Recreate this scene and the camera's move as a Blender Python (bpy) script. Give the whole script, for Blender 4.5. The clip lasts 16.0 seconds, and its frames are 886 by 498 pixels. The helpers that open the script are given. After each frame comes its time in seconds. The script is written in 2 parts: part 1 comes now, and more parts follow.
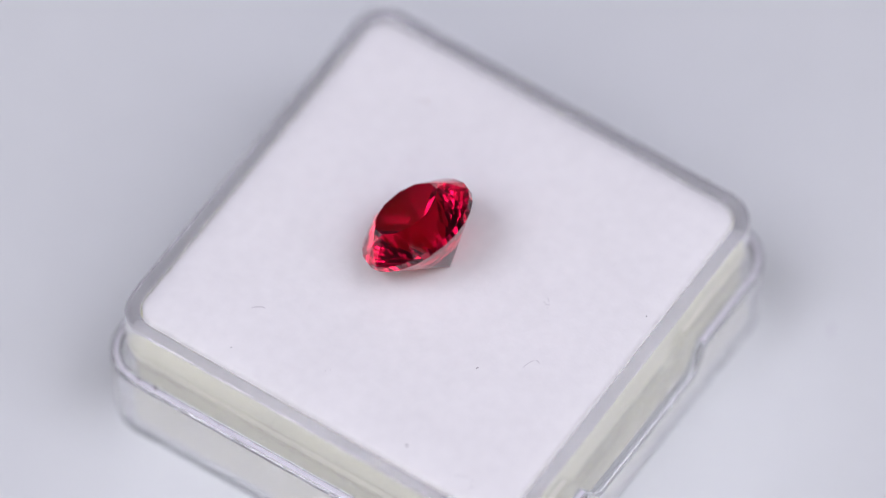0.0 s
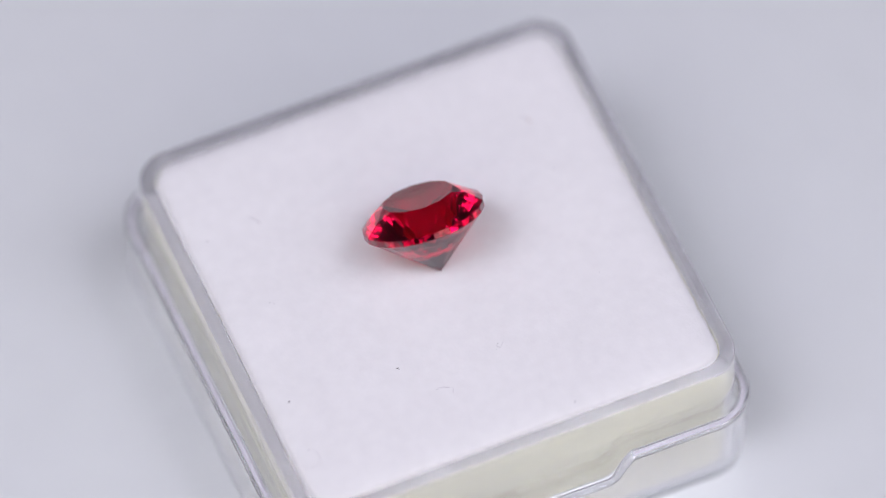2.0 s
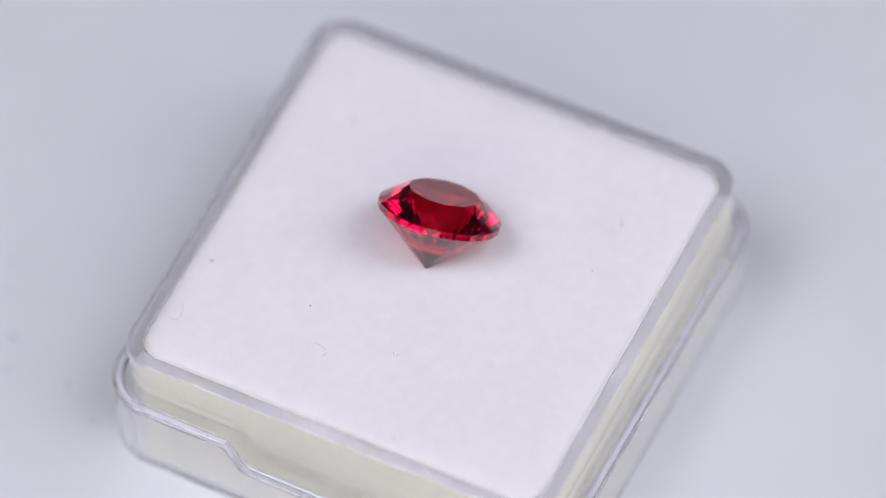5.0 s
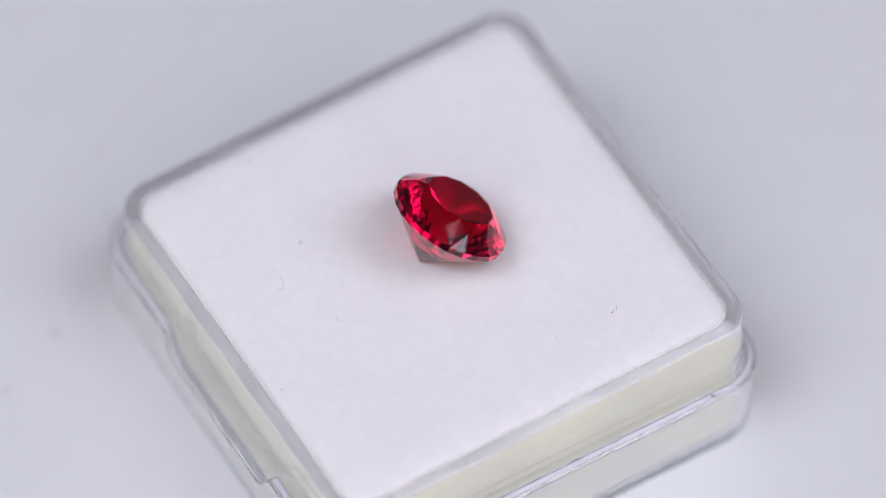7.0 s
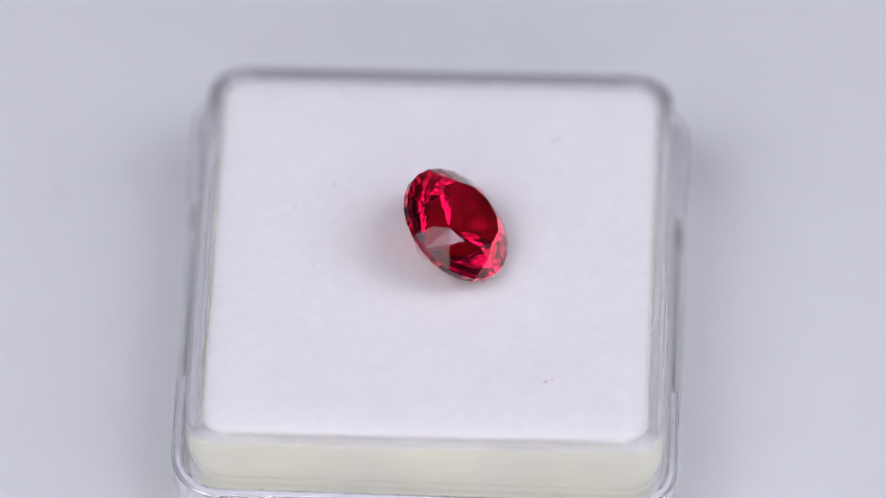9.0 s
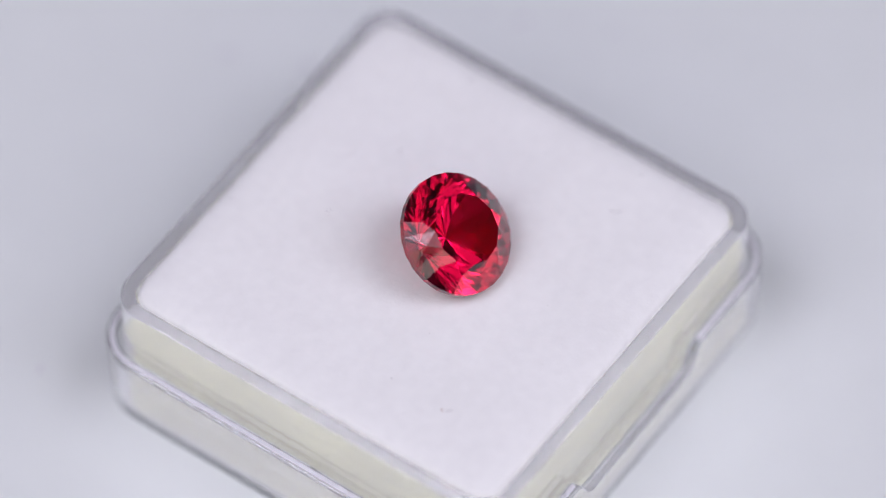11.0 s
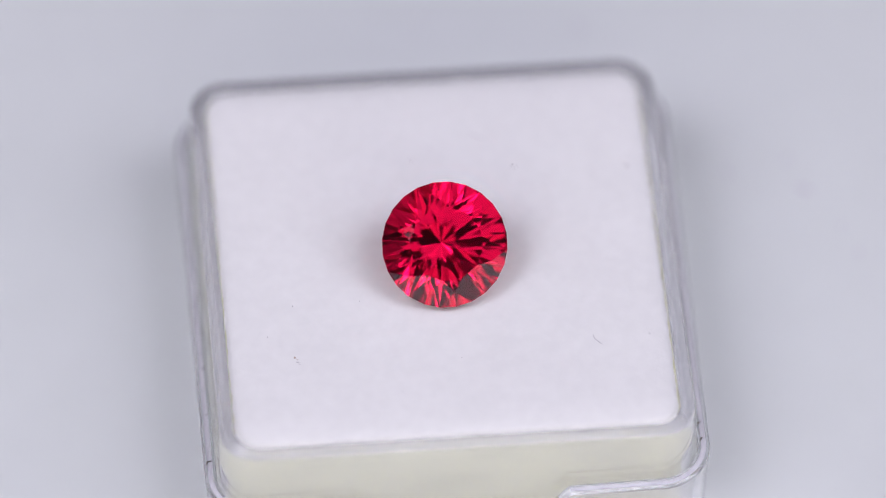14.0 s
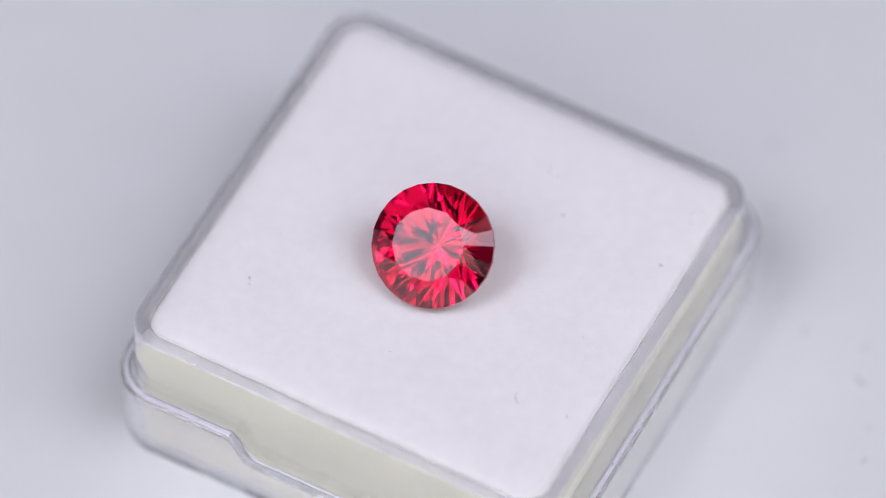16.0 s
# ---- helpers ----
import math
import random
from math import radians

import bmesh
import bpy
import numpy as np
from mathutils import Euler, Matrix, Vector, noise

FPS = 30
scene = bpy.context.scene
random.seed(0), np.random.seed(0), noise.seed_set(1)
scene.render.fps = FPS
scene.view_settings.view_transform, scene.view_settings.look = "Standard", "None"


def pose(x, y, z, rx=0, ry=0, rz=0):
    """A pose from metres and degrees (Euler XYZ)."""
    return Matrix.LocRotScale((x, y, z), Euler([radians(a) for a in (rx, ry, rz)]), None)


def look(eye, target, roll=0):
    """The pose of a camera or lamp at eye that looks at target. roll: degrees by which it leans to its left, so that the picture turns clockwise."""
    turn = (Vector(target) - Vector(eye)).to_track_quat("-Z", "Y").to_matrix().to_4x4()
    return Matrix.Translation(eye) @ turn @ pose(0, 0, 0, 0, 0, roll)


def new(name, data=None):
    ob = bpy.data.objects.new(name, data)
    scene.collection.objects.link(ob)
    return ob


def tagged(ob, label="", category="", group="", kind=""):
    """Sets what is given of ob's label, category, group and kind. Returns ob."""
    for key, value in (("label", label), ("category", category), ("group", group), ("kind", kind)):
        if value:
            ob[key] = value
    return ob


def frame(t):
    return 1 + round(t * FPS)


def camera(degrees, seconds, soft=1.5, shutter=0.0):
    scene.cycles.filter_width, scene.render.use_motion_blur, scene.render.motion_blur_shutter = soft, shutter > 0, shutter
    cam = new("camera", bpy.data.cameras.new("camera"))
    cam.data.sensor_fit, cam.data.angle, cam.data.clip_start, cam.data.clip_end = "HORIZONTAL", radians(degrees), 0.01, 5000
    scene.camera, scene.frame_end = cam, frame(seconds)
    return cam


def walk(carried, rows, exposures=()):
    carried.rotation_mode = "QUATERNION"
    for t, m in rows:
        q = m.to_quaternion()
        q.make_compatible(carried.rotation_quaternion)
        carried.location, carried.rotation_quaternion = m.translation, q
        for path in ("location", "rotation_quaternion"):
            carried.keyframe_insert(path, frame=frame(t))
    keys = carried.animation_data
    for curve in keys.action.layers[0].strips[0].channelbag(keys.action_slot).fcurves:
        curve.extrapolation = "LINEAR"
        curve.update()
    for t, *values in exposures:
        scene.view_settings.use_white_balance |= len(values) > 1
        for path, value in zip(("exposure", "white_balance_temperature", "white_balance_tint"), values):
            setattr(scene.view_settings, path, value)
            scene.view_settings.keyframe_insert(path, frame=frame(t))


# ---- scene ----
# All sizes in millimetres are turned into metres by MM; z = 0 is the top of the turntable.
MM = 0.001
TOP = 10.6                 # height of the box's upper face
PHASE, RATE = -33.835, 16.507   # turntable: degrees at the start, degrees a second (clockwise)
OFF_X, OFF_Y = 0.262, -0.213    # box's centre against the turntable's axis
LEAN_X, LEAN_Y = -0.0188, 0.0234  # slopes of the inner frame, a little askew in the tray

cam = camera(6.072, 16.0, soft=0.6)
cam.data.dof.use_dof = True
cam.data.dof.focus_distance = 0.5262
cam.data.dof.aperture_fstop = 10.0
EYE = Vector((0.0, -304.947, 433.243 + TOP)) * MM
AIM = EYE + Vector((0.0007636, 0.576611, -0.817018))
walk(cam, [(0.0, look(EYE, AIM)), (16.0, look(EYE, AIM))], exposures=[(0.0, 0.47), (16.0, 0.47)])

# ---- light ----
scene.cycles.max_bounces = scene.cycles.transmission_bounces = 32   # light takes long ways inside the stone
scene.cycles.glossy_bounces = 16
world = bpy.data.worlds.new("room_air")
world.use_nodes = True
scene.world = world
world.node_tree.nodes["Background"].inputs["Color"].default_value = (0.5, 0.55, 0.65, 1)
world.node_tree.nodes["Background"].inputs["Strength"].default_value = 0.05


def softbox(name, eye, target, wide, high, radiance, color, rise=0.0):
    """A lit panel of the given size in metres and brightness."""
    data = bpy.data.lights.new(name, "AREA")
    data.shape, data.size, data.size_y, data.color = "RECTANGLE", wide, high, color
    data.energy = radiance * math.pi * wide * high
    if rise:
        # the diffuser is brighter towards its upper edge and fades at its rim
        data.use_nodes = True
        n, l = data.node_tree.nodes, data.node_tree.links
        geo, split = n.new("ShaderNodeNewGeometry"), n.new("ShaderNodeSeparateXYZ")
        l.new(geo.outputs["Parametric"], split.inputs[0])

        def ramp(source, lo, hi, a, b):
            r = n.new("ShaderNodeMapRange")
            r.interpolation_type = "SMOOTHSTEP"
            for key, value in (("From Min", lo), ("From Max", hi), ("To Min", a), ("To Max", b)):
                r.inputs[key].default_value = value
            l.new(source, r.inputs["Value"])
            return r.outputs["Result"]

        value = None
        for factor in (ramp(split.outputs["Y"], 0.0, 1.0, 1 - rise, 1 + rise), ramp(split.outputs["X"], 0.0, 0.14, 0.2, 1.0),
                       ramp(split.outputs["X"], 0.86, 1.0, 1.0, 0.2), ramp(split.outputs["Y"], 0.0, 0.14, 0.2, 1.0)):
            if value is None:
                value = factor
                continue
            times = n.new("ShaderNodeMath")
            times.operation = "MULTIPLY"
            l.new(value, times.inputs[0])
            l.new(factor, times.inputs[1])
            value = times.outputs[0]
        l.new(value, n["Emission"].inputs["Strength"])
    ob = new(name, data)
    ob.matrix_world = look(eye, target)
    return ob


COOL = (0.86, 0.82, 1.0)
WARM = (1.0, 0.93, 0.90)
softbox("softbox_right", (0.443, -0.146, 0.546), (0, 0, 0.01), 0.345, 0.55, 3.2, COOL, 0.25)
softbox("softbox_left", (-0.382, -0.212, 0.570), (0, 0, 0.01), 0.33, 0.42, 4.0, COOL, 0.3)
softbox("top_softbox", (0.0, -0.226, 0.630), (0, 0, 0.01), 0.70, 0.34, 1.1, COOL)
for side in (-1, 1):
    softbox("front_panel", (side * 0.27, -0.60, 0.36), (side * 0.1, 0, 0.01), 0.50, 0.30, 1.05, WARM)

# ---- materials ----


def shader(name, base, rough=0.5, **inputs):
    m = bpy.data.materials.new(name)
    m.use_nodes = True
    b = m.node_tree.nodes["Principled BSDF"]
    b.inputs["Base Color"].default_value = (*base, 1)
    b.inputs["Roughness"].default_value = rough
    for key, value in inputs.items():
        b.inputs[key.replace("_", " ")].default_value = value
    return m


def mottle(m, base, scales, amount, bump_scale=0.0, bump=0.0, stretch=(1, 1, 1)):
    """Two scales of noise over the colour, and a fine relief."""
    t = m.node_tree
    n, l = t.nodes, t.links
    b = n["Principled BSDF"]
    co = n.new("ShaderNodeTexCoord")
    mp = n.new("ShaderNodeMapping")
    mp.inputs["Scale"].default_value = stretch
    l.new(co.outputs["Object"], mp.inputs["Vector"])
    last = None
    for s in scales:
        z = n.new("ShaderNodeTexNoise")
        z.inputs["Scale"].default_value, z.inputs["Detail"].default_value = s, 4
        l.new(mp.outputs["Vector"], z.inputs["Vector"])
        if last is None:
            last = z.outputs["Fac"]
        else:
            add = n.new("ShaderNodeMath")
            add.operation = "ADD"
            l.new(last, add.inputs[0])
            l.new(z.outputs["Fac"], add.inputs[1])
            last = add.outputs[0]
    r = n.new("ShaderNodeMapRange")
    r.inputs["From Min"].default_value, r.inputs["From Max"].default_value = 0.3 * len(scales), 0.7 * len(scales)
    l.new(last, r.inputs["Value"])
    mix = n.new("ShaderNodeMix")
    mix.data_type = "RGBA"
    l.new(r.outputs["Result"], mix.inputs["Factor"])
    mix.inputs["A"].default_value = (*[c * (1 - amount) for c in base], 1)
    mix.inputs["B"].default_value = (*[min(1, c * (1 + amount)) for c in base], 1)
    l.new(mix.outputs["Result"], b.inputs["Base Color"])
    if bump:
        z = n.new("ShaderNodeTexNoise")
        z.inputs["Scale"].default_value, z.inputs["Detail"].default_value = bump_scale, 6
        l.new(mp.outputs["Vector"], z.inputs["Vector"])
        bp = n.new("ShaderNodeBump")
        bp.inputs["Strength"].default_value, bp.inputs["Distance"].default_value = bump, 0.0001
        l.new(z.outputs["Fac"], bp.inputs["Height"])
        l.new(bp.outputs["Normal"], b.inputs["Normal"])
    return m


FELT = mottle(shader("white_felt", (0.845, 0.855, 0.82), 0.95), (0.845, 0.855, 0.82), (160, 1300), 0.035, 5200, 0.22)
FOAM = mottle(shader("cream_foam", (0.60, 0.605, 0.385), 0.95), (0.60, 0.605, 0.385), (130, 5000), 0.22, 9000, 0.8, (1, 1, 1.5))
# Both clear; their white diffuse share stands in for light guided through the walls.
PLASTIC = shader("clear_polystyrene", (0.97, 0.975, 0.98), 0.025, Transmission_Weight=0.90, IOR=1.49)
LIGHTENED = shader("lightened_polystyrene", (0.955, 0.965, 0.97), 0.025, Transmission_Weight=0.80, IOR=1.49)
FROST = shader("frosted_polystyrene", (0.90, 0.90, 0.93), 0.35, Transmission_Weight=0.35, IOR=1.49)
RUBY = shader("red_ruby", (0.62, 0.002, 0.038), 0.0, Transmission_Weight=1.0, IOR=1.77)
SATIN = mottle(shader("white_acrylic", (0.718, 0.758, 0.728), 0.45), (0.718, 0.758, 0.728), (30, 240), 0.02, 900, 0.05)
DESK = mottle(shader("pale_laminate", (0.55, 0.54, 0.60), 0.5), (0.55, 0.54, 0.60), (8, 90), 0.06, 700, 0.1)
# Lilac put in for the bluish room light that the stone mirrors.
ROOM_TINT = mottle(shader("room_light_tint", (0.50, 0.47, 0.60), 0.9), (0.50, 0.47, 0.60), (1.5, 12), 0.05, 60, 0.1)
SPECK = shader("dark_dust", (0.10, 0.09, 0.08), 0.9)
LINT = shader("grey_lint", (0.28, 0.26, 0.27), 0.9)
BROWN = shader("brown_dust", (0.34, 0.22, 0.12), 0.9)
PORE = shader("foam_pore", (0.33, 0.27, 0.17), 0.95)
HAZE = shader("pale_smear", (0.62, 0.61, 0.64), 0.8)

# ---- shapes ----


def mesh_of(name, bm, material, smooth=False):
    bmesh.ops.recalc_face_normals(bm, faces=bm.faces)
    me = bpy.data.meshes.new(name)
    bm.to_mesh(me)
    bm.free()
    me.materials.append(material)
    if smooth:
        me.polygons.foreach_set("use_smooth", [True] * len(me.polygons))
    return me


def part(name, bm, material, parent, label="", smooth=False):
    ob = new(name, mesh_of(name, bm, material, smooth))
    ob.parent = parent
    return tagged(ob, label)


def thing(name, bm, material, label, category, smooth=False, group="", kind=""):
    return tagged(new(name, mesh_of(name, bm, material, smooth)), label, category, group, kind)


def ring(half, corner, straight=48, arc=12):
    """Points (mm) round a square with rounded corners."""
    pts, c = [], half - corner
    for k in range(4):
        turn = Matrix.Rotation(math.pi / 2 * k, 2)
        for i in range(straight):
            pts.append(turn @ Vector((half, -c + 2 * c * i / straight)))
        for i in range(arc):
            a = math.pi / 2 * i / arc
            pts.append(turn @ Vector((c + corner * math.cos(a), c + corner * math.sin(a))))
    return pts


def loft(bm, levels, height=None, closed=False):
    """Skin from cap to cap, or closed to a ring, over rings (half, corner, z) in mm; height(level, point, z) may shift z.
    Long walls get a ring close to each end, so that their shading stays even."""
    rows = []
    for i, (half, corner, z) in enumerate(levels):
        rows.append([Vector((p.x, p.y, height(i, p, z) if height else z)) * MM for p in ring(half, corner)])
    full = [rows[0]]
    for a, b in zip(rows, rows[1:]):
        long = (a[0] - b[0]).length > 0.9 * MM
        for f in (0.02, 0.98) if long else ():
            full.append([p.lerp(q, f) for p, q in zip(a, b)])
        full.append(b)
    rows = [[bm.verts.new(p) for p in row] for row in full]
    for a, b in zip(rows, rows[1:] + (rows[:1] if closed else [])):
        n = len(a)
        for j in range(n):
            bm.faces.new((a[j], a[(j + 1) % n], b[(j + 1) % n], b[j])).smooth = True
    if not closed:
        bm.faces.new(rows[0])
        bm.faces.new(rows[-1])
    return bm


def box(bm, lo, hi):
    made = bmesh.ops.create_cube(bm, size=1)["verts"]
    lo, hi = Vector(lo), Vector(hi)
    for v in made:
        v.co = (lo + hi) / 2 + Vector([a * b for a, b in zip(v.co, hi - lo)])
    return bm


def disc(bm, radius, z0, z1, seg=128, edge=0.0006):
    rings = [(radius - edge, z0), (radius, z0 + edge), (radius, z1 - edge), (radius - edge, z1)]
    rows = [[bm.verts.new((r * math.cos(2 * math.pi * i / seg), r * math.sin(2 * math.pi * i / seg), z)) for i in range(seg)] for r, z in rings]
    for a, b in zip(rows, rows[1:]):
        for j in range(seg):
            bm.faces.new((a[j], a[(j + 1) % seg], b[(j + 1) % seg], b[j]))
    bm.faces.new(rows[0])
    bm.faces.new(rows[-1])
    return bm


# ---- room ----


def slab(name, lo, hi, material, label):
    return thing(name, box(bmesh.new(), lo, hi), material, label, name.split("_")[0], kind="structure")


# Unseen shell added to close the place; its lilac colours and fills the light.
slab("floor", (-2.3, -2.3, -0.90), (2.3, 2.3, -0.80), ROOM_TINT, "unseen plain pale floor, added to close the room")
slab("ceiling", (-2.3, -2.3, 1.70), (2.3, 2.3, 1.80), ROOM_TINT, "unseen plain ceiling, added and tinted lilac for the light")
slab("wall_north", (-2.3, 2.2, -0.80), (2.3, 2.3, 1.70), ROOM_TINT, "unseen plain wall, added and tinted lilac for the light")
slab("wall_south", (-2.3, -2.3, -0.80), (2.3, -2.2, 1.70), ROOM_TINT, "unseen plain wall, added and tinted lilac for the light")
slab("wall_east", (2.2, -2.2, -0.80), (2.3, 2.2, 1.70), ROOM_TINT, "unseen plain wall, added and tinted lilac for the light")
slab("wall_west", (-2.3, -2.2, -0.80), (-2.2, 2.2, 1.70), ROOM_TINT, "unseen plain wall, added and tinted lilac for the light")


def table():
    t = tagged(new("table"), "pale grey laminate table under the turntable", "table")
    t.location = (0, 0, -0.80)
    bm = box(bmesh.new(), (-0.6, -0.4, 0.735), (0.6, 0.4, 0.765))
    bmesh.ops.bevel(bm, geom=bm.edges[:], offset=0.003, segments=2, affect="EDGES")
    part("tabletop", bm, DESK, t)
    for sx in (-0.55, 0.55):
        for sy in (-0.35, 0.35):
            part("leg", box(bmesh.new(), (sx - 0.02, sy - 0.02, 0), (sx + 0.02, sy + 0.02, 0.735)), DESK, t)
    return t


table()


def turntable():
    t = tagged(new("turntable"), "matte white rotating display turntable on a table", "turntable")
    part("platter", disc(bmesh.new(), 0.078, -0.012, 0.0), SATIN, t)
    part("base", disc(bmesh.new(), 0.062, -0.035, -0.012), SATIN, t)
    return t


# ---- the gem box ----
RIM, NOTCH = TOP - 4.35, 2.0


def lid_pose():
    """The inner frame's own space: its rim lies in z = 0, askew."""
    return Matrix.Translation((0, 0, TOP * MM)) @ Vector((0, 0, 1)).rotation_difference(Vector((-LEAN_X, -LEAN_Y, 1)).normalized()).to_matrix().to_4x4()


LID = lid_pose()
SWELL = 0.30               # how far the pad stands above the rim


def notch(p):
    """How deep the thumb notch is at a point of the rim; one on each of two facing sides."""
    if abs(p.x) < 13.5:
        return 0.0
    u = min(1.0, max(0.0, (6.9 - abs(p.y)) / 1.5))
    return NOTCH * u * u * (3 - 2 * u)


def gem_box():
    t = tagged(new("gem_box"), "open clear polystyrene gem box holding a foam pad", "gem box")
    rim = {3, 4, 5, 6}
    levels = [(14.2, 1.6, 0.42), (14.80, 2.1, 0.50), (15.0, 2.3, 0.8), (15.20, 2.5, RIM - 0.10), (15.28, 2.6, RIM),
              (15.88, 3.2, RIM), (15.98, 3.3, RIM - 0.10), (15.72, 3.0, 0.7), (15.68, 2.96, 0.25), (15.58, 2.86, 0.08), (15.40, 2.7, 0.0)]
    bm = loft(bmesh.new(), levels, lambda i, p, z: z - notch(p) if i in rim else z)
    part("outer_tray", bm, PLASTIC, t, "clear tray with a thumb notch in two sides").visible_shadow = False
    tray = t.children[0]
    edge = bmesh.new()
    loft(edge, [(15.40, 2.72, RIM - 0.02), (15.42, 2.74, RIM + 0.012), (15.72, 3.04, RIM + 0.012), (15.74, 3.06, RIM - 0.02)], closed=True)
    low = [f for f in edge.faces if notch(f.calc_center_median() / MM) > 0.02]
    bmesh.ops.delete(edge, geom=low, context="FACES")
    part("rim_edge", edge, FROST, tray, "pale frosted top edge of the tray")
    z = -TOP + 0.62
    profile = [(14.58, 2.0, z), (14.50, 1.95, z + 0.1), (14.48, 1.94, -3.30), (14.46, 1.93, -3.10), (14.06, 1.65, -0.66), (14.02, 1.62, -0.50), (14.02, 1.62, -0.09), (14.05, 1.65, -0.01), (14.13, 1.70, 0.03), (14.45, 1.93, 0.03),
               (14.76, 2.16, 0.02), (14.86, 2.26, 0.0), (14.92, 2.32, -0.05), (14.95, 2.36, -0.15), (14.96, 2.36, z + 0.1), (14.88, 2.28, z)]
    cover = part("inner_frame", loft(bmesh.new(), profile, closed=True), LIGHTENED, t, "clear inner frame with a rounded rim")
    cover.matrix_basis = LID
    # a thin grey line along two facing walls, below the rim
    for side in (-1, 1):
        bm = bmesh.new()
        fibre(bm, [(-9 + 1.4 * i, side * 14.97, -1.75 - 0.02 * math.sin(i)) for i in range(12)], 0.006)
        part("scratch", bm, LINT, cover, "fine grey line along the clear wall")
    cover.visible_shadow = False
    return t


def swell(x, y):
    """Height (mm) of the pad's face: it bulges a little over the rim and is soft at the edge."""
    d = min(13.90 - abs(x), 13.90 - abs(y))
    r = math.hypot(max(0, abs(x) - 12.3), max(0, abs(y) - 12.3))
    d = min(d, 1.60 - r) if abs(x) > 12.3 and abs(y) > 12.3 else d
    u = min(1.0, max(0.0, d / 2.2))
    return -0.12 + (SWELL + 0.12) * math.sqrt(1 - (1 - u) ** 2.4) + 0.012 * noise.noise(Vector((x * 0.6, y * 0.6, 2)))


def foam_pad():
    t = tagged(new("foam_pad"), "cream foam pad with a white felt face inside the box", "foam pad")
    wob = lambda p, k: 0.06 * noise.noise(Vector((p.x * 1.7, p.y * 1.7, k))) + 0.05 * noise.noise(Vector((p.x * 7, p.y * 7, k)))

    def pad(levels, seed, face=False):
        bm = bmesh.new()
        rows = []
        for k, (half, corner, z) in enumerate(levels):
            row = []
            for p in ring(half, corner, 110, 10):
                w = 1 + (wob(p, seed + 0.4 * k) if face else 0.4 * wob(p * 0.2, seed + 0.06 * k)) / 14
                row.append(bm.verts.new(Vector((p.x * w, p.y * w, z)) * MM))
            rows.append(row)
        if face:
            for f in (0.995, 0.985, 0.97, 0.955, 0.94, 0.92, 0.9, 0.88, 0.85, 0.8, 0.7, 0.55, 0.4, 0.25, 0.1):
                half = levels[-1][0] * f
                row = []
                for p in ring(half, levels[-1][1] * f, 110, 10):
                    w = 1 + wob(p, seed) / 14 * (f > 0.9)
                    row.append(bm.verts.new(Vector((p.x * w, p.y * w, swell(p.x, p.y))) * MM))
                rows.append(row)
        for a, b in zip(rows, rows[1:]):
            for j in range(len(a)):
                bm.faces.new((a[j], a[(j + 1) % len(a)], b[(j + 1) % len(a)], b[j])).smooth = True
        bm.faces.new(rows[0])
        bm.faces.new(rows[-1])
        return bm

    bottom = -TOP + 0.66
    steps = [(14.42, 1.90, bottom + 0.3 + 0.80 * i) for i in range(1, 8)]
    part("body", pad([(14.3, 1.8, bottom), (14.42, 1.9, bottom + 0.3)] + steps + [(14.41, 1.90, -3.36), (14.39, 1.89, -3.16), (14.19, 1.75, -1.90), (13.99, 1.62, -0.70), (13.93, 1.6, -0.58), (13.72, 1.8, -0.55)], 3), FOAM, t, "cream foam")
    part("felt_face", pad([(13.86, 1.7, -0.56), (13.93, 1.64, -0.54), (13.95, 1.62, -0.42), (13.93, 1.6, -0.3), (13.90, 1.6, -0.16)], 9, True), FELT, t, "white felt face")
    rng = random.Random(31)
    bm = bmesh.new()
    rim = ring(13.86, 1.6, 300, 40)
    for k in range(1500):
        p = rng.choice(rim)
        out = Vector((p.x, p.y, 0)).normalized()
        a, length = rng.uniform(0, 6.28), rng.uniform(0.12, 0.42)
        step = Vector((math.cos(a) * 0.7 + out.x * 0.5, math.sin(a) * 0.7 + out.y * 0.5, rng.uniform(0.0, 0.5))) * length / 2
        start = Vector((p.x, p.y, swell(p.x, p.y) - 0.02)) - out * rng.uniform(0, 0.35)
        bend = Vector((rng.uniform(-0.06, 0.06), rng.uniform(-0.06, 0.06), -0.02))
        line = [start, start + step, start + step * 2 + bend]
        limit = max(abs(line[-1].x), abs(line[-1].y))
        if limit < 14.0:
            fibre(bm, line, 0.007)
    tagged(part("felt_fuzz", bm, FELT, t, "loose white fibres along the cut edge of the felt"), kind="stuff")
    rng = random.Random(23)
    bm = bmesh.new()
    for k in range(3600):
        a, z = rng.uniform(-11.2, 11.2), bottom + 0.6 + 7.6 * rng.random() ** 1.6
        wall = 14.43 - 0.172 * max(0.0, z + 3.2)
        p = Matrix.Rotation(math.pi / 2 * (k % 4), 2) @ Vector((wall, a))
        s = rng.choice((0.03, 0.04, 0.05, 0.07, 0.09)) * MM
        tip = [bm.verts.new(Vector((p.x, p.y, z)) * MM + Vector([s * rng.uniform(0.6, 1.4) * c for c in d]))
               for d in ((1, 0, 0), (0, 1, 0), (-1, 0, 0), (0, -1, 0), (0, 0, 1), (0, 0, -1))]
        for i in range(4):
            bm.faces.new((tip[i], tip[(i + 1) % 4], tip[4]))
            bm.faces.new((tip[(i + 1) % 4], tip[i], tip[5]))
    tagged(part("foam_grain", bm, PORE, t, "fine darker grains in the foam"), kind="stuff")
    return t


# ---- the stone ----
GIRDLE_R = 3.979
TILT = 37.92


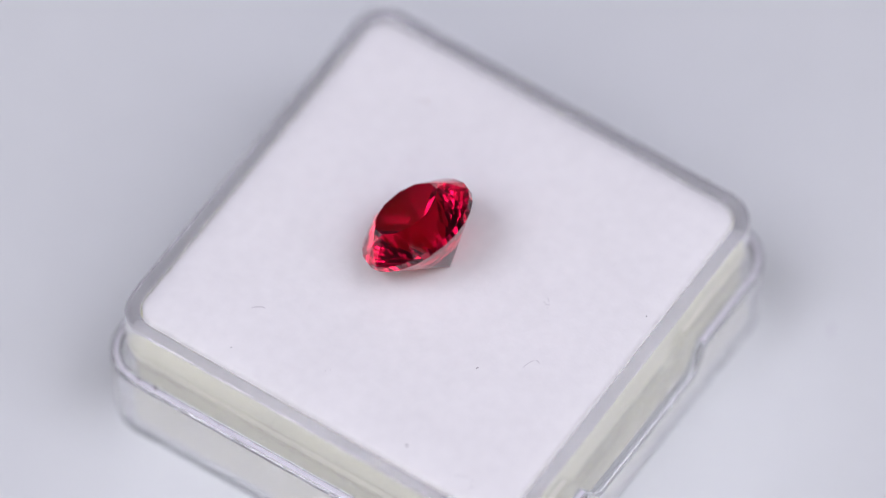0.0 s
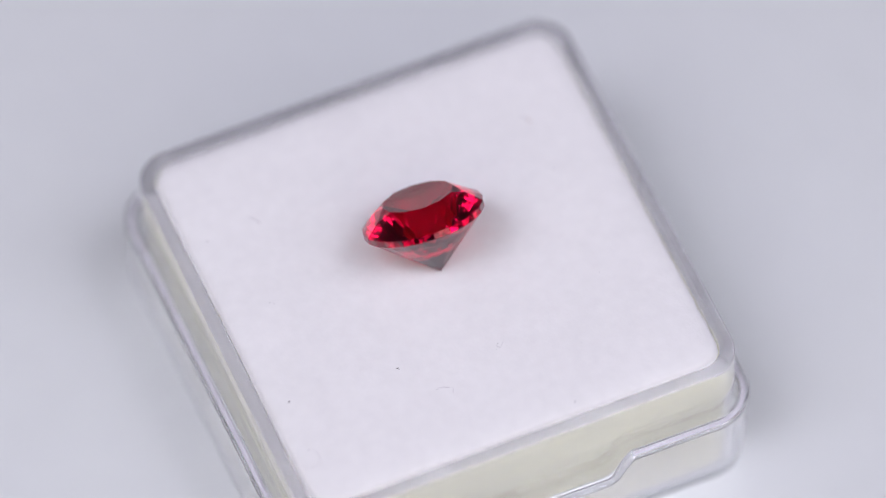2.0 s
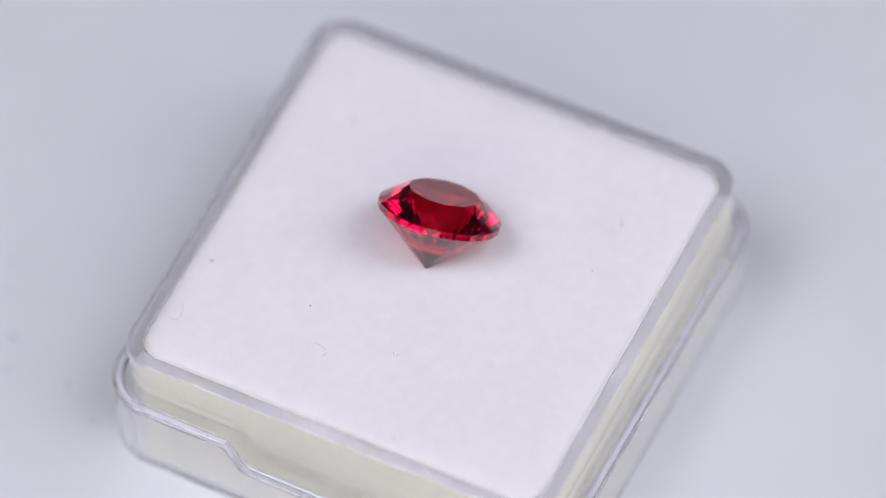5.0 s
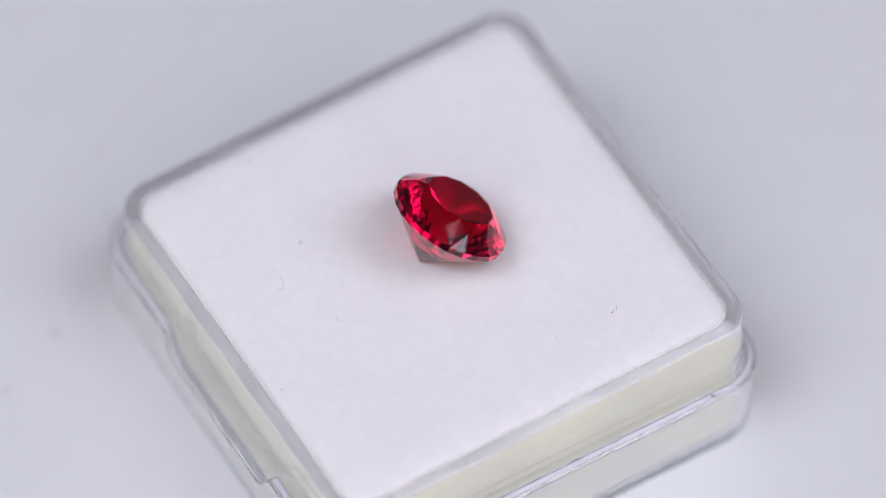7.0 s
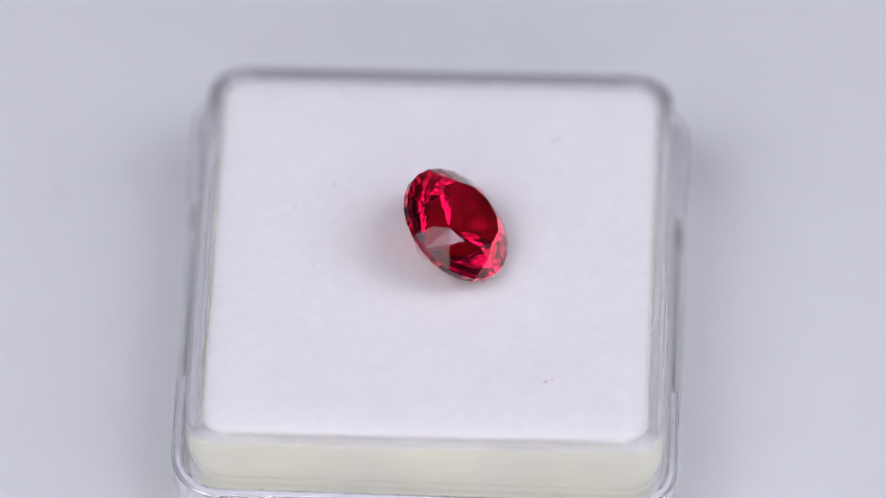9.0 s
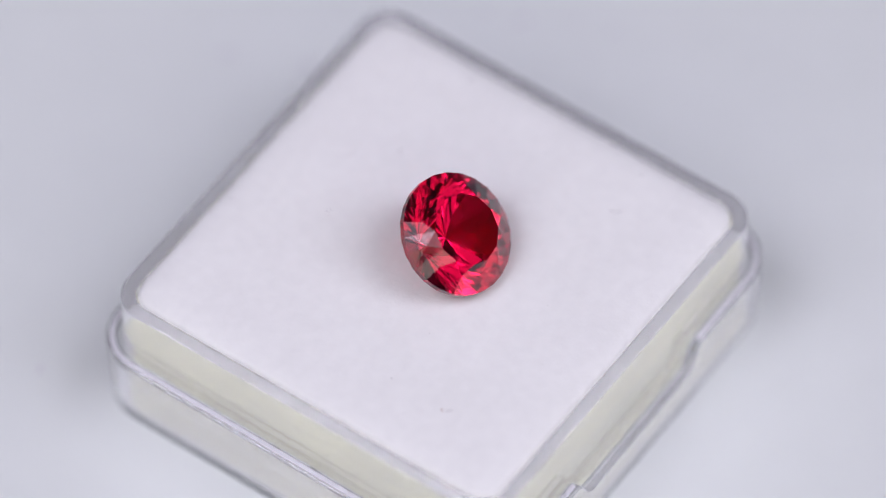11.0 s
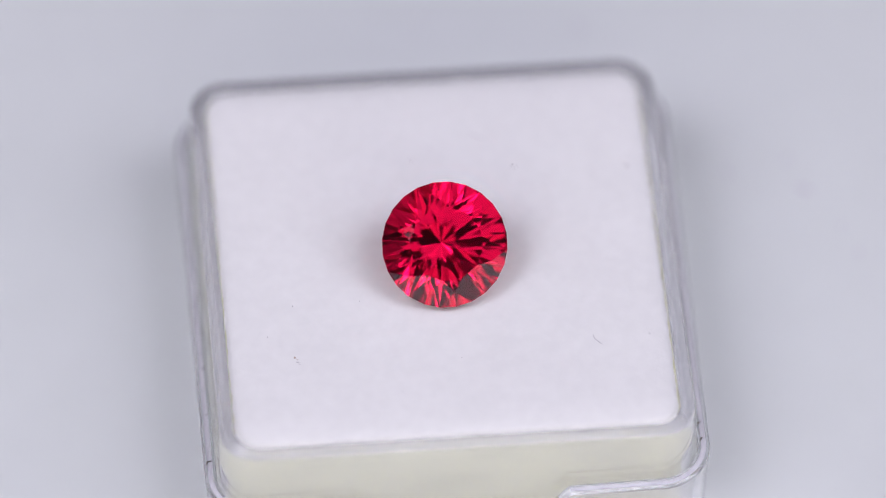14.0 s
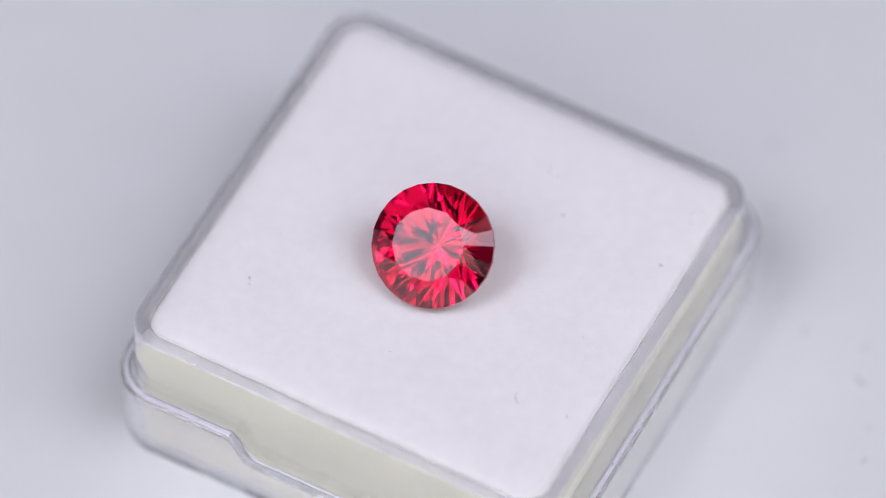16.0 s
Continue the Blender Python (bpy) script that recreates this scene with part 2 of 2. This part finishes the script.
def gemstone():
    """Round brilliant of twelvefold symmetry; its culet is at the origin, its axis along z."""
    stone = tagged(new("gemstone"), "red faceted round ruby lying tilted on a white felt pad", "gemstone")
    R, n = GIRDLE_R, 12
    hp, g, hc = 0.4509 * R * 2, 0.0503 * R * 2, 0.1596 * R * 2
    table_r, star, low = 0.587, 0.362, 0.31
    dice = random.Random(5)
    middle = Vector((0, 0, hp)) * MM

    def at(r, deg, z, dx=0.0201, dy=0.0133):
        """A corner of the cut, which lies a little off the culet's axis."""
        a = radians(deg)
        return Vector((R * (r * math.cos(a) + dx), R * (r * math.sin(a) + dy), z)) * MM

    def facets(name, label, polygons):
        bm = bmesh.new()
        for corners in polygons:
            f = bm.faces.new([bm.verts.new(c) for c in corners])
            f.normal_update()
            if f.normal.dot(f.calc_center_median() - middle) < 0:
                f.normal_flip()
        me = bpy.data.meshes.new(name)
        bmesh.ops.remove_doubles(bm, verts=bm.verts, dist=1e-7)
        bm.to_mesh(me)
        bm.free()
        me.materials.append(RUBY)
        ob = new(name, me)
        ob.parent = stone
        return tagged(ob, label)

    step, half = 360 / n, 180 / n
    c = math.cos(radians(half))
    culet = Vector((0, 0, 0))
    tab = [at(table_r, step * i, hp + g + hc, 0.0083, 0.0076) for i in range(n)]
    rho = 1 - (1 - table_r) * (1 - star)
    # every second crown corner is cut a little low, which breaks the kites along their middle
    apex = [at(rho / c, step * i + half, hp + g + hc * (1 - star) - R * (0.0200 if i % 2 else 0.007 if i == 4 else -0.003)) for i in range(n)]
    up = [at(1, half * i, hp + g) for i in range(2 * n)]
    dn = [at(1, half * i, hp) for i in range(2 * n)]
    sub = [at(low / c, step * i + half, hp * low * dice.uniform(0.985, 1.0), 0.0201 * low, 0.0133 * low) for i in range(n)]
    crown, pavilion = [], []
    for i in range(n):
        j, prev = (i + 1) % n, i - 1
        crown += [(tab[i], tab[j], apex[i]), (tab[i], apex[i], up[2 * i]), (tab[i], up[2 * i], apex[prev]),
                  (apex[i], up[2 * i], up[2 * i + 1]), (apex[i], up[2 * i + 1], up[2 * j])]
        pavilion += [(culet, sub[prev], dn[2 * i]), (culet, dn[2 * i], sub[i]),
                     (sub[i], dn[2 * i + 1], dn[2 * i]), (sub[i], dn[2 * j], dn[2 * i + 1])]
    belt = [(up[i], up[(i + 1) % (2 * n)], dn[(i + 1) % (2 * n)], dn[i]) for i in range(2 * n)]
    facets("table_facet", "large flat twelve-sided top facet", [tab])
    facets("crown", "ring of star, kite and triangle facets", crown)
    facets("girdle", "narrow faceted rim", belt)
    facets("pavilion", "pointed underside of long facets", pavilion)
    return stone


# ---- dust ----


def fibre(bm, points, radius):
    """A thin bent thread through points (mm), as a five-sided tube."""
    pts = [Vector(p) * MM for p in points]
    rows = []
    for i, p in enumerate(pts):
        d = (pts[min(i + 1, len(pts) - 1)] - pts[max(i - 1, 0)]).normalized()
        s = d.cross(Vector((0, 0, 1))).normalized()
        u = s.cross(d)
        rows.append([bm.verts.new(p + radius * MM * (math.cos(a) * s + math.sin(a) * u)) for a in [2 * math.pi * k / 5 for k in range(5)]])
    for a, b in zip(rows, rows[1:]):
        for j in range(5):
            bm.faces.new((a[j], a[(j + 1) % 5], b[(j + 1) % 5], b[j]))
    bm.faces.new(rows[0])
    bm.faces.new(rows[-1])


def curl(x, y, length, turn, bend, steps=14):
    pts, a = [], radians(turn)
    for i in range(steps):
        pts.append((x, y, swell(x, y) + 0.03 + 0.02 * math.sin(i)))
        x, y = x + length / steps * math.cos(a), y + length / steps * math.sin(a)
        a += radians(bend) / steps * (1 + 0.8 * math.sin(i * 0.7))
    return pts


def crumb(bm, x, y, z, size, flat=0.5):
    made = bmesh.ops.create_icosphere(bm, subdivisions=1, radius=1)["verts"]
    a = random.random() * 6
    for v in made:
        w = v.co * random.uniform(0.7, 1.3)
        w = Matrix.Rotation(a, 3, "Z") @ Vector((w.x * size * 1.6, w.y * size * 0.6, w.z * size * flat))
        v.co = (w + Vector((x, y, z))) * MM


def dust(name, material, label, spots, on_pad=True, flat=0.5):
    bm = bmesh.new()
    for x, y, s in spots:
        crumb(bm, x, y, (swell(x, y) if on_pad else 0.0) + s * flat * 0.6, s, flat)
    return thing(name, bm, material, label, "dust", kind="stuff")


def spin(t):
    return pose(0, 0, 0, 0, 0, PHASE - RATE * t) @ pose(OFF_X * MM, OFF_Y * MM, 0)


TURNING = []   # (thing, its pose on the turntable)
TURNING.append((turntable(), Matrix.Identity(4)))
TURNING.append((gem_box(), Matrix.Identity(4)))
TURNING.append((foam_pad(), LID))
LEAN = 182.31
STONE = LID @ pose(0.874 * MM, 0.029 * MM, (SWELL + 0.025) * MM) @ pose(0, 0, 0, 0, 0, LEAN) @ pose(0, 0, 0, 0, TILT, 0) @ pose(0, 0, 0, 0, 0, -9.55)
TURNING.append((gemstone(), STONE))

fibres = [((8.95, -3.7), 0.9, 100, -50, 0.010), ((-7.1, -9.1), 0.95, 176, 75, 0.013), ((11.0, -13.1), 2.2, 60, 210, 0.007),
          ((-8.0, 9.5), 0.35, 30, 40, 0.014), ((9.6, -2.9), 0.4, 130, 70, 0.009), ((7.4, 1.0), 0.4, 20, 25, 0.007), ((7.6, 1.3), 0.35, 150, -20, 0.006)]
for (x, y), length, turn, bend, r in fibres:
    bm = bmesh.new()
    fibre(bm, curl(x, y, length, turn, bend), r)
    TURNING.append((thing("lint_fibre", bm, LINT, "tiny bent grey lint fibre lying on the white felt pad", "lint", group="lint on the pad"), LID))
TURNING.append((dust("dark_dust", SPECK, "few tiny dark dust specks on the white felt pad", [(6.05, -12.55, 0.075), (6.49, -5.35, 0.055), (6.58, -5.28, 0.035), (-7.2, -12.63, 0.04), (-3.48, 9.63, 0.03), (-5.75, 11.4, 0.025), (13.2, 3.9, 0.04), (-8.2, -0.65, 0.018), (7.3, 1.15, 0.02), (7.7, 0.9, 0.015), (-1.3, -10.8, 0.025), (-1.1, -10.6, 0.018), (-3.4, 5.4, 0.018), (5.0, 9.2, 0.014), (9.4, 6.0, 0.015), (-10.6, 3.3, 0.014)]), LID))
TURNING.append((dust("brown_dust", BROWN, "tiny brown dust specks on the white felt pad", [(-7.46, 9.8, 0.065), (-7.62, 9.68, 0.035)]), LID))
ground = [(24.9, -11.5, 0.35), (20.1, -13.7, 0.35), (14.2, -17.3, 0.2), (12.4, -20.0, 0.3), (13.1, -24.0, 0.25), (10.6, -24.9, 0.4), (5.2, -27.8, 0.25), (19.9, 15.9, 0.25), (7.6, -27.0, 0.2)]
TURNING.append((dust("turntable_dust", HAZE, "faint grey dust specks on the white turntable", ground, False, 0.2), Matrix.Identity(4)))
rim_dirt = [(x, y, r, RIM) for x, y, r in (
    (-11.6, 15.75, 0.09), (-11.45, 15.62, 0.11), (-11.3, -15.4, 0.12), (-12.5, -15.45, 0.12), (-15.4, 7.7, 0.05), (1.54, 15.33, 0.06), (-1.34, 15.32, 0.08),
    (-1.62, 15.36, 0.1), (-4.3, 15.45, 0.08), (1.29, 15.33, 0.06), (-11.1, -15.5, 0.06), (-6.3, -15.52, 0.05), (-3.55, -15.5, 0.05), (10.37, -15.4, 0.11))]
for k in range(26):
    p = random.choice(ring(15.6, 2.9))
    rim_dirt.append((p.x + random.uniform(-0.2, 0.2), p.y + random.uniform(-0.2, 0.2), random.uniform(0.02, 0.05), RIM - notch(p)))
bm = bmesh.new()
for x, y, s, z in rim_dirt:
    crumb(bm, x, y, z + 0.4 * s, s)
TURNING.append((thing("rim_dirt", bm, SPECK, "tiny dark dirt specks on the tray's rim", "dust", kind="stuff"), Matrix.Identity(4)))


dice = random.Random(11)
bm = bmesh.new()
for k in range(34):
    side, a, z = k % 4, dice.uniform(-12.5, 12.5), dice.uniform(-4.0, -0.9)
    p = Matrix.Rotation(math.pi / 2 * side, 2) @ Vector((14.97, a))
    crumb(bm, p.x, p.y, z, dice.choice((0.015, 0.02, 0.03, 0.05)), 0.8)
TURNING.append((thing("wall_dust", bm, SPECK, "tiny dark dust specks on the box's clear wall", "dust", kind="stuff"), LID))


def motions():
    for ob, m in TURNING:
        walk(ob, [(k * 0.25, spin(k * 0.25) @ m) for k in range(65)])


motions()
